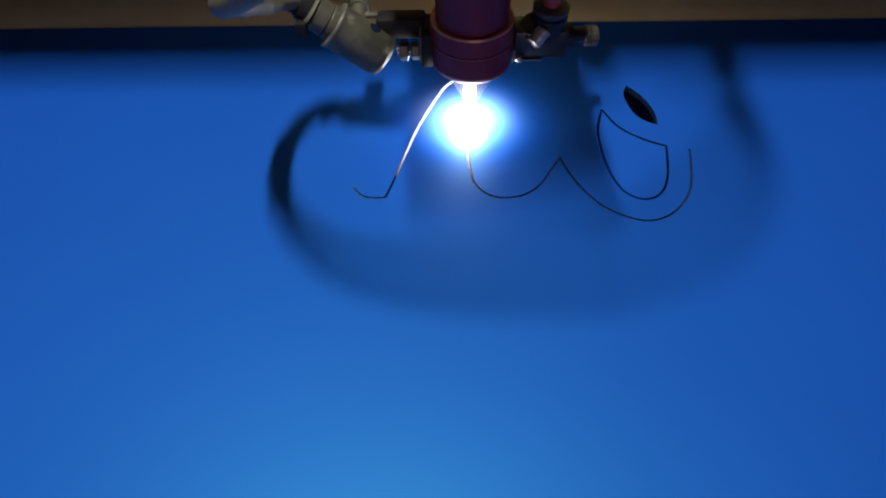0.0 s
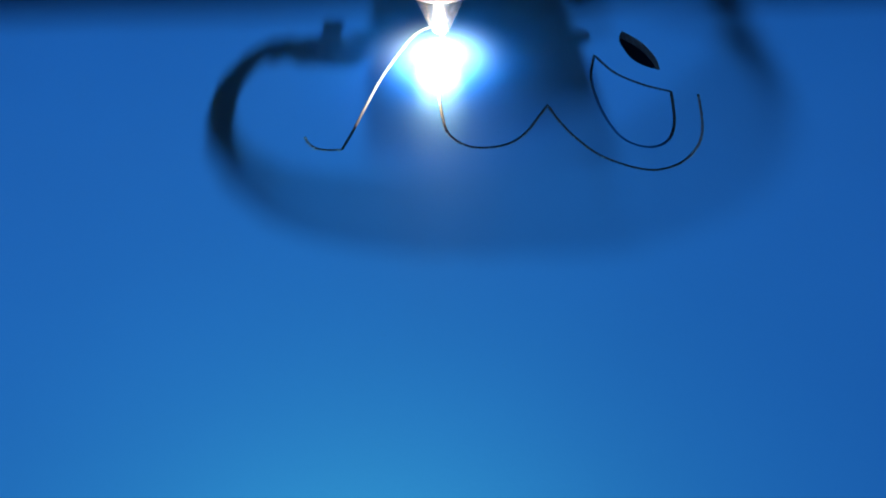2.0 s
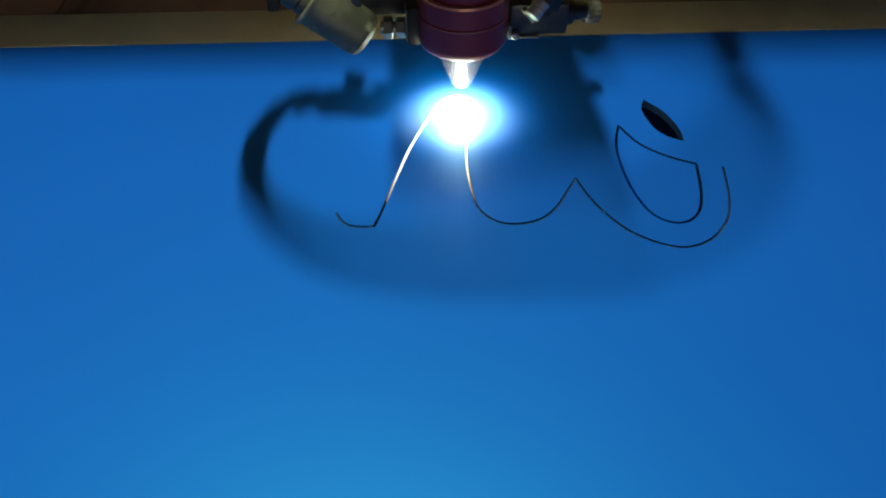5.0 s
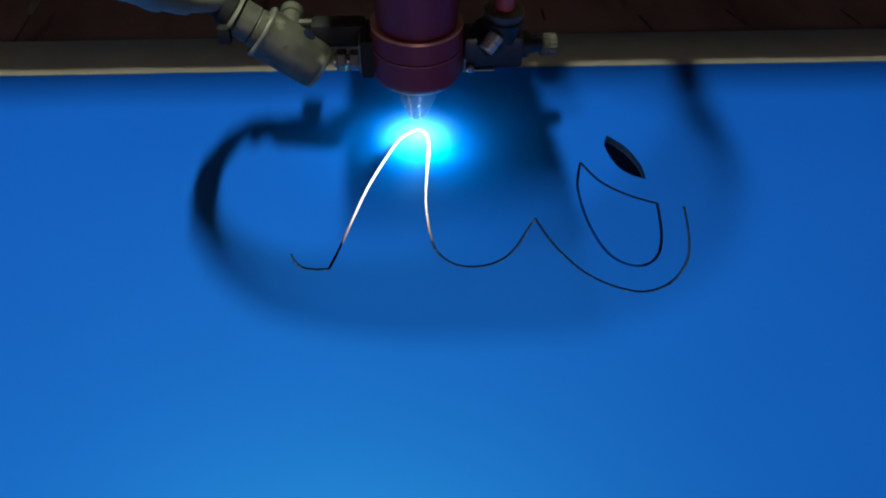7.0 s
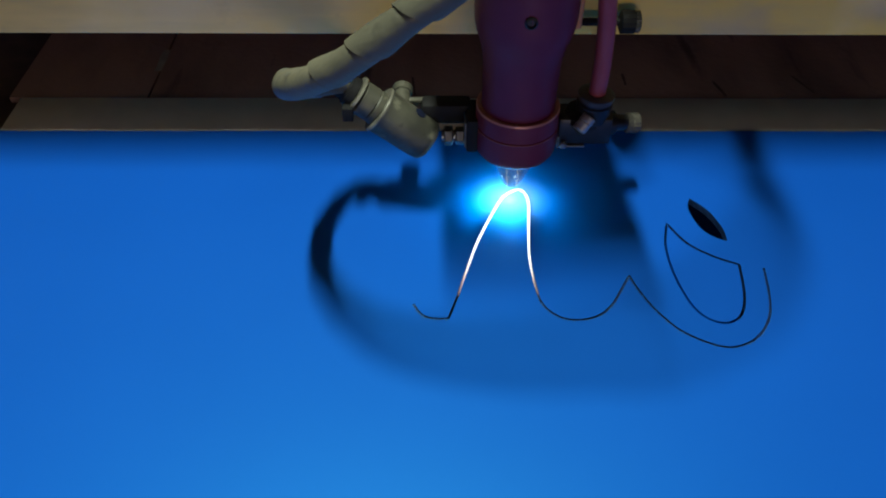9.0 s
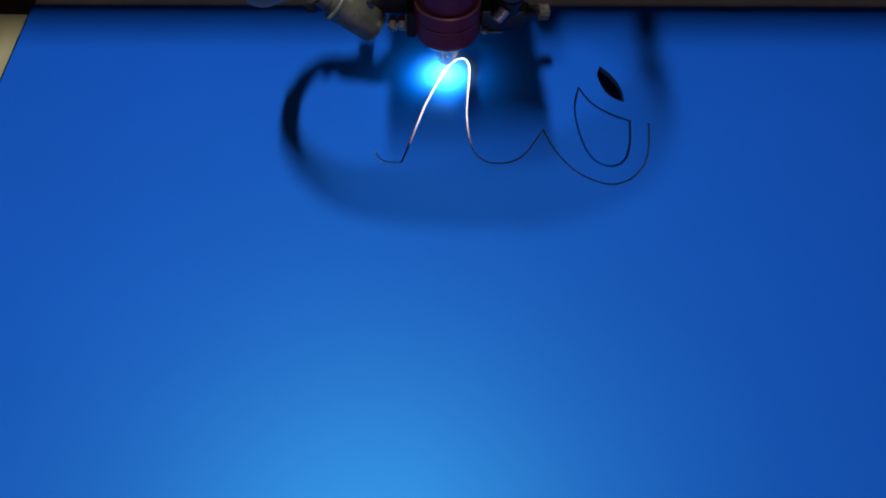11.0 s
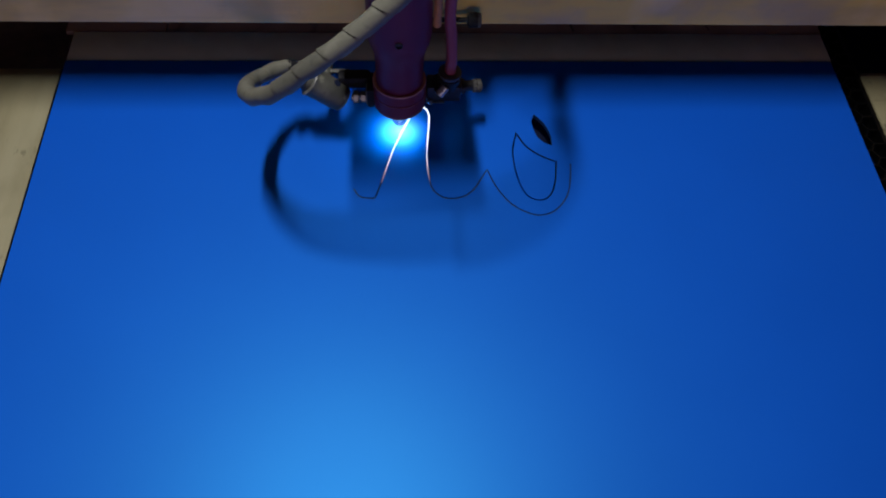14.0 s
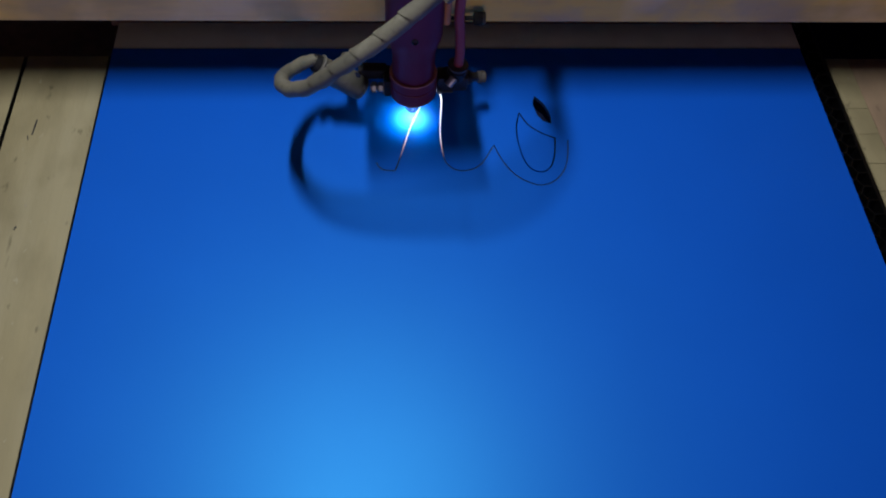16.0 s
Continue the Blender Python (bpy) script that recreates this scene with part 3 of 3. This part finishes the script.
# ---- the cutting head ----
def build_head():
    head = thing("laser_head", "purple anodised laser cutting head with hose and clamps", "laser head")
    c = (1.0, 0, 0)
    tube = part("tube", lathe([(44, 13.1), (66, 13.4), (71, 13.9), (76, 15.1), (80, 16.4), (83, 17.0), (87, 17.2), (150, 17.3)], c, (0, 0, 1), 56), ANOD, head)
    part("set_screw", lathe([(0, 1.9), (0.6, 2.2), (1.0, 1.5), (0.1, 1.2)], (0.6, -17.1, 90.4), (0, -1, 0), 16), BLACK, tube, "small dark hole")
    ring = part("ring", lathe([(29.2, 11.2), (29.5, 12.6), (30.4, 13.9), (31.8, 14.8), (33.6, 15.1), (41.7, 15.2), (41.9, 14.7), (42.3, 14.7), (42.5, 15.2), (48.9, 15.1), (49.3, 14.8)], c, (0, 0, 1), 64), ANODRED, head, "red anodised clamp ring")
    # paler red here paints the highlight along the rim
    part("rim", lathe([(49.0, 15.12), (49.8, 14.9), (50.0, 14.3), (49.7, 13.1)], c, (0, 0, 1), 64), RIM, ring, "rim, paler to paint its highlight")
    part("groove_edge", lathe([(41.45, 15.22), (41.6, 15.28), (41.75, 15.1)], c, (0, 0, 1), 64), RIM, ring, "thin paler edge of the groove")
    part("nozzle", lathe([(12.4, 1.6), (12.5, 2.7), (13.0, 3.3), (14.2, 3.9), (18, 5.4), (22, 7.0), (27, 8.9), (30, 10.0)], c, (0, 0, 1), 48), NOZZLE, head, "bright steel cone nozzle")
    part("spark", ball((0.8, 0.2, 11.7), 0.62, 1.2), SPARK, head, "white-hot spark")
    # unseen emitters added below so the sheet glows under the nozzle
    part("underglow_ball", ball((0.3, 2.0, -4.2), 1.3), UNDERGLOW_CORE, head, "unseen glowing ball added under the sheet")
    part("underglow_disc", ball((0.3, 2.5, -7.5), 9.0, 0.06), UNDERGLOW, head, "unseen glowing disc added to light the sheet from below")
    # flat disc that paints the halo under the nozzle
    part("halo_disc", ball((1.2, 3.0, 1.6), 21.0, 0.05), TIP_HALO, head, "flat disc painting a halo of light under the nozzle")

    # air fitting, its bracket and the red hose
    fit = part("fitting", box(16.5, 36.5, -1.5, 10, 32.0, 43.5, 1.8), FITTING, head, "black air fitting")
    part("shoulder", lathe([(0, 6.6), (5.5, 6.6), (6.2, 5.6), (7, 5.4)], (26.5, 3.6, 39.5), (-0.5, -0.25, 1), 8), FITTING, fit)
    part("socket", lathe([(0, 6.4), (6.5, 6.6), (7, 6.0), (9.5, 6.0), (10, 5.4)], (29.0, 3.8, 41.5), (0.06, -0.02, 1), 30), FITTING, fit)
    part("release_collar", lathe([(0, 5.2), (0.4, 6.6), (2.2, 6.7), (2.7, 5.8), (2.8, 3.6)], (29.5, 3.7, 49.2), (0.05, -0.02, 1), 30), COLLAR, fit, "smoky grey release collar")
    part("nut", lathe([(0, 2.4), (0.4, 2.8), (2.6, 2.8), (2.8, 2.4), (3.1, 2.7), (6.0, 2.7), (6.4, 2.2), (6.5, 0.8)], (27.2, -1.6, 45.0), (-0.62, -0.42, -0.66), 16), CHROME, fit, "chrome nut")
    foot = part("bracket", box(17.0, 27.0, -1.9, 8, 31.2, 31.9, 0.25), BRIGHT, fit, "thin worn steel bracket")
    part("tab", box(16.4, 17.2, -2.6, 3, 31.3, 36.5, 0.25), BRIGHT, foot)
    part("foot_screw", lathe([(0, 1.3), (1.6, 1.5), (2.1, 0.9)], (19.0, -1.4, 32.8), (-0.2, -0.9, 0.1), 10), BRIGHT, fit, "small worn screw")
    arm = part("thumb_screw", lathe([(0, 4.6), (3.4, 4.6), (3.8, 3.2), (9, 3.0), (9.3, 2.2), (12, 2.2)], (35.0, 6.2, 36.8), (1, 0.22, -0.12), 26), FITTING, head)
    part("knurled_cap", lathe([(0, 3.3), (0.6, 3.9), (2.0, 3.9), (2.3, 3.5), (2.7, 3.9), (5.0, 3.9), (5.6, 3.2)], (43.4, 8.2, 35.2), (1, 0.16, -0.08), 30, knurl=0.07), CAPGREY, arm, "knurled dusty cap")
    part("air_hose", sweep(spline([(29.5, 3.6, 46), (29.7, 3.5, 53), (29.8, 3.2, 64), (28.8, 2.4, 80), (27.4, 2.0, 95), (28.5, 2.5, 125), (33, 9, 160)]), 3.15, 24), REDHOSE, head, "translucent red air hose")
    bar = part("lock_bar", lathe([(0, 1.5), (31, 1.5)], (11, 30, 65.5), (1, 0, 0), 20), MATTE, head)
    part("lock_block", box(0, 13, 17, 35.5, 60, 101, 1.0), MATTE, bar)
    part("lock_knob", lathe([(0, 2.4), (0.8, 4.4), (5.8, 4.4), (6.0, 3.9)], (39.8, 30, 65.5), (1, 0, 0), 32, knurl=0.05), MATTE, bar)
    part("knob_face", lathe([(0, 3.9), (1.6, 4.1), (2.0, 3.6)], (45.7, 30, 65.5), (1, 0, 0), 36, knurl=0.08), DUSTY, bar, "knurled dusty steel face")
    part("pillar", lathe([(0, 2.4), (90, 2.4)], (22.5, 24, 67), (0, 0, 1), 16), COPPER, head, "copper pillar beside the tube")

    # clamp with its bolt
    clamp = part("clamp", box(-34, -15.4, 3.5, 11.5, 37.5, 46, 2.2), MATTE, head, "black clamp arm")
    part("clamp_jaw", box(-17.6, -13, -5, 10, 31, 45, 1.4), MATTE, clamp)
    part("jaw_edge", box(-18.1, -17.5, -4.4, 4, 33, 43.5, 0.2), WORN_LIT, clamp, "thin paler edge of the jaw")
    bolt = part("bolt", lathe([(0, 2.2), (9.5, 2.2)], (-26.4, -1.0, 36), (1, 0, 0), 14), BRIGHT, clamp, "steel bolt")
    for x, r in ((-25.6, 3.7), (-21.4, 3.4)):
        part("hex_nut", lathe([(0, r - 0.5), (0.5, r), (2.9, r), (3.4, r - 0.5)], (x, -1.0, 36), (1, 0, 0), 6), BRIGHT, bolt)
    part("rod", box(-46, -27.6, 12.2, 14.6, 41.0, 42.6, 0.4), WORN_LIT, clamp, "pale dusty flat bar")
    # side nozzle: a cup with a plug, washers and the hose end in it
    axis = Vector((17.0, -1.6, -12.6)).normalized()
    base = Vector((-49.4, 3.1, 44.9))
    tip = part("air_nozzle", lathe([(4.5, 6.0), (1.0, 7.4), (0.1, 7.8), (0.0, 8.7), (0.7, 8.9), (1.4, 8.5), (8, 8.3), (19.3, 8.2), (21.5, 7.7), (22.8, 6.4), (23.0, 4.4), (18, 4.0)], base, axis, 44), DUSTY, head, "dusty grey metal side nozzle")
    # collar and lip are paler than the nozzle to paint their edge highlights
    part("collar", lathe([(-0.15, 7.75), (-0.3, 8.6), (0.3, 9.0), (0.9, 8.85), (1.1, 8.55)], base, axis, 44), WORN_LIT, tip, "collar, paler to paint its highlight")
    part("lip", lathe([(21.2, 7.95), (21.9, 7.6), (22.7, 6.7), (22.5, 6.3)], base, axis, 44), WORN_LIT, tip, "worn edge, paler to paint its highlight")
    up = Vector((0.6, 0.02, 0.8))
    part("bore", lathe([(0.22, 0.05), (0.24, 1.7), (0.10, 2.2), (-0.4, 2.3)], base + axis * 13 + up * 8.2, up, 16), TRAY, tip, "small dark screw hole")
    part("plug", lathe([(-8.6, 5.6), (-8.0, 6.3), (-3.2, 6.4), (-2.8, 5.9), (-2.2, 6.4), (2.5, 6.4)], base, axis, 32), DUSTY, tip)
    part("washer", lathe([(-10.4, 5.0), (-10.3, 6.9), (-9.2, 7.0), (-8.9, 5.4)], base, axis, 36), WORN_LIT, tip, "worn steel washer")
    clip = part("hose_clip", lathe([(-13.6, 4.6), (-13.4, 5.6), (-10.8, 5.7), (-10.5, 5.0)], base, axis, 28), MATTE, tip, "black hose clip")
    part("sleeve", lathe([(-16.6, 4.2), (-16.2, 4.6), (-15.4, 4.7), (-15.2, 4.4), (-14.8, 4.4), (-14.6, 4.9), (-13.5, 5.0)], base, axis, 26), MATTE, tip, "dark rubber sleeve on the hose end")
    part("clip_ear", box(-62.0, -58.2, -4.5, -1.0, 44.5, 50.0, 0.5), MATTE, clip)
    part("back_screw", lathe([(0, 3.2), (8, 3.2), (8.3, 3.9), (11.4, 4.0), (12.2, 3.0)], (-41.4, 9.4, 40.8), (0.02, 1, 0.12), 20), DUSTY, tip)
    start = base - axis * 11
    # the hose is two stiff lengths: the looped one by the nozzle, and the one that climbs over and round to the beam
    loop = [start, start + Vector((-4, -0.5, 4)), (-67.5, -2.5, 58), (-74, -18, 66.5), (-75.5, -38, 80), (-70.5, -55.5, 91), (-57, -71.2, 107.8), (-40.2, -77.6, 127), (-20.7, -79.2, 145.5), (-2.1, -78, 164), (10, -76.8, 176)]
    hose = part("cable_hose", wrapped([Vector(p) - start for p in loop], 3.8, grow=0.16), (WRAP, SLIT), head, "grey spiral-wrapped hose bent in a loop")
    hose.location = start * MM
    climb = [(9.6, -76.9, 175.6), (14, -75.6, 180), (24.5, -69.2, 200.5), (36.5, -58.4, 225.5), (44.4, -45, 243), (49, -30, 252), (49.5, -15, 254), (42, 0, 256), (29, 11, 250), (15, 34, 222), (0, 80, 170)]
    part("cable_hose", wrapped(climb, 3.9), (WRAP, SLIT), head, "grey spiral-wrapped hose running round to the beam")
    # carriage that carries the tube on the beam
    plate = box(-38, 20, -50, 36, 158, 163, 1.0)
    for v in plate.verts:
        lean = (36 * MM - v.co.y) / (86 * MM)
        v.co.z += 13.5 * MM * lean
        v.co.x += 3.5 * MM * lean if v.co.x > 0 else 0
    carriage = part("carriage", plate, BLACK, head, "dark sloping carriage plate")
    part("carriage_back", box(-38, 20, 28, 36.5, 100, 132.5, 1.0), BLACK, carriage)
    part("carriage_post", box(-36, 18, 30, 36, 141.6, 158.5, 1.0), BLACK, carriage)
    return head, hose, start


BEAM = build_beam()
HEAD, HOSE, HOSE_START = build_head()
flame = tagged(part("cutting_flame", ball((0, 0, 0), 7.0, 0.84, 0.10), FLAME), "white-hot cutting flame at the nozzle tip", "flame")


# flat disc that paints the flame's bloom
part("halo_disc", ball((0, -1.2, 4.2), 29.0, 0.04), FLAME_HALO, flame, "flat disc painting the bloom round the flame")


# ---- the closed surroundings ----
def build_room():
    lampbox = thing("strip_light", "slim white strip light above the bed", "lamp")
    x, y, z = (v / MM for v in LAMP)
    part("housing", box(x - 14, x + 14, y - 128, y + 128, z + 6, z + 26, 2), PAINT, lampbox)
    for v in (y - 100, y + 100):
        part("hanger", lathe([(0, 3), (1600 - z - 26, 3)], (x, v, z + 26), (0, 0, 1), 10), STEEL, lampbox)
    # housing and stand made up for the added fill lamp
    light = thing("added_fill", "added pinkish white fill lamp on a made-up steel stand", "lamp")
    x, y, z = (v / MM for v in FILL_LAMP)
    housing = part("housing", box(-310, 310, -80, 80, 8, 60, 4), PAINT, light)
    housing.matrix_basis = look(FILL_LAMP, (0.22, -0.02, 0.06))
    part("pole", lathe([(0, 11), (z + 860 - 40, 11)], (x + 15, y - 70, -860), (0, 0, 1), 14), STEEL, light)
    part("foot", lathe([(0, 170), (14, 170), (20, 20)], (x + 15, y - 70, -860), (0, 0, 1), 28), BLACK, light)
    for name, b in (("wall_west", (-1500, -1450, -1700, 1500, -900, 1600)), ("wall_east", (1950, 2000, -1700, 1500, -900, 1600)), ("wall_north", (-1450, 1950, 1450, 1500, -900, 1600)),
                    ("wall_south", (-1450, 1950, -1700, -1650, -900, 1600)), ("floor", (-1450, 1950, -1650, 1450, -900, -860)), ("ceiling", (-1450, 1950, -1650, 1450, 1600, 1640))):
        tagged(part(name, box(*b), BOUNCE_WALL), "unseen violet-blue light-tinting workshop " + name.split("_")[0], name.split("_")[0], kind="structure")
    cab = thing("machine_cabinet", "dark metal cabinet of the cutting machine", "machine", kind="structure")
    for b in ((-740, -722, -700, 420, -860, -30), (940, 958, -700, 420, -860, -30), (-722, 940, 402, 420, -860, -30), (-722, 940, -700, -682, -860, -30), (-722, 940, -682, 402, -60, -41)):
        part("panel", box(*b), TRAY, cab)


build_room()


def motions():
    track = [(0.0, 227.9, -69.2), (1.0, 227.9, -66.3), (2.0, 227.4, -62.9), (3.0, 226.8, -59.2), (4.0, 226.3, -55.4), (5.0, 225.9, -51.8), (6.3, 225.2, -49.1), (7.0, 224.6, -48.8),
             (8.0, 222.1, -50.1), (9.0, 220.5, -51.7), (10.0, 218.8, -53.9), (11.0, 216.4, -56.6), (12.3, 213.1, -60.2), (13.0, 211.8, -61.3), (14.0, 210.1, -64.0), (15.0, 209.0, -67.1), (16.0, 207.4, -69.8)]
    walk(HEAD, [(t, pose(x * MM, y * MM, 0)) for t, x, y in track])
    walk(BEAM, [(t, pose(0, y * MM, 0)) for t, x, y in track])
    # the hose sags while the head is at the far side and lifts as the head comes back
    walk(HOSE, [(t, pose(HOSE_START.x * MM, HOSE_START.y * MM, HOSE_START.z * MM, a, b)) for t, a, b in ((0, 0.0, 3.0), (6, -0.5, 5.0), (9, -0.5, 5.0), (10.2, -0.5, 4.0), (12.3, -2.5, 0.5), (16, -1.5, 0.0))])
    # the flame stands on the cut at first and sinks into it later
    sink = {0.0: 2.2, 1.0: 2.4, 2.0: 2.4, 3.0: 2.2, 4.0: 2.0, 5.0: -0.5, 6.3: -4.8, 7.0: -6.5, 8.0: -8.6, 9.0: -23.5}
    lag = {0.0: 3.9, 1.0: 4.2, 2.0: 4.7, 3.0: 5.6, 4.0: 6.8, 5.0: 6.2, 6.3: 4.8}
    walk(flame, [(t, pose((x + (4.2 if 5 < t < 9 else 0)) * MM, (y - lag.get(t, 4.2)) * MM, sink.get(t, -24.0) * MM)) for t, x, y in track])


motions()
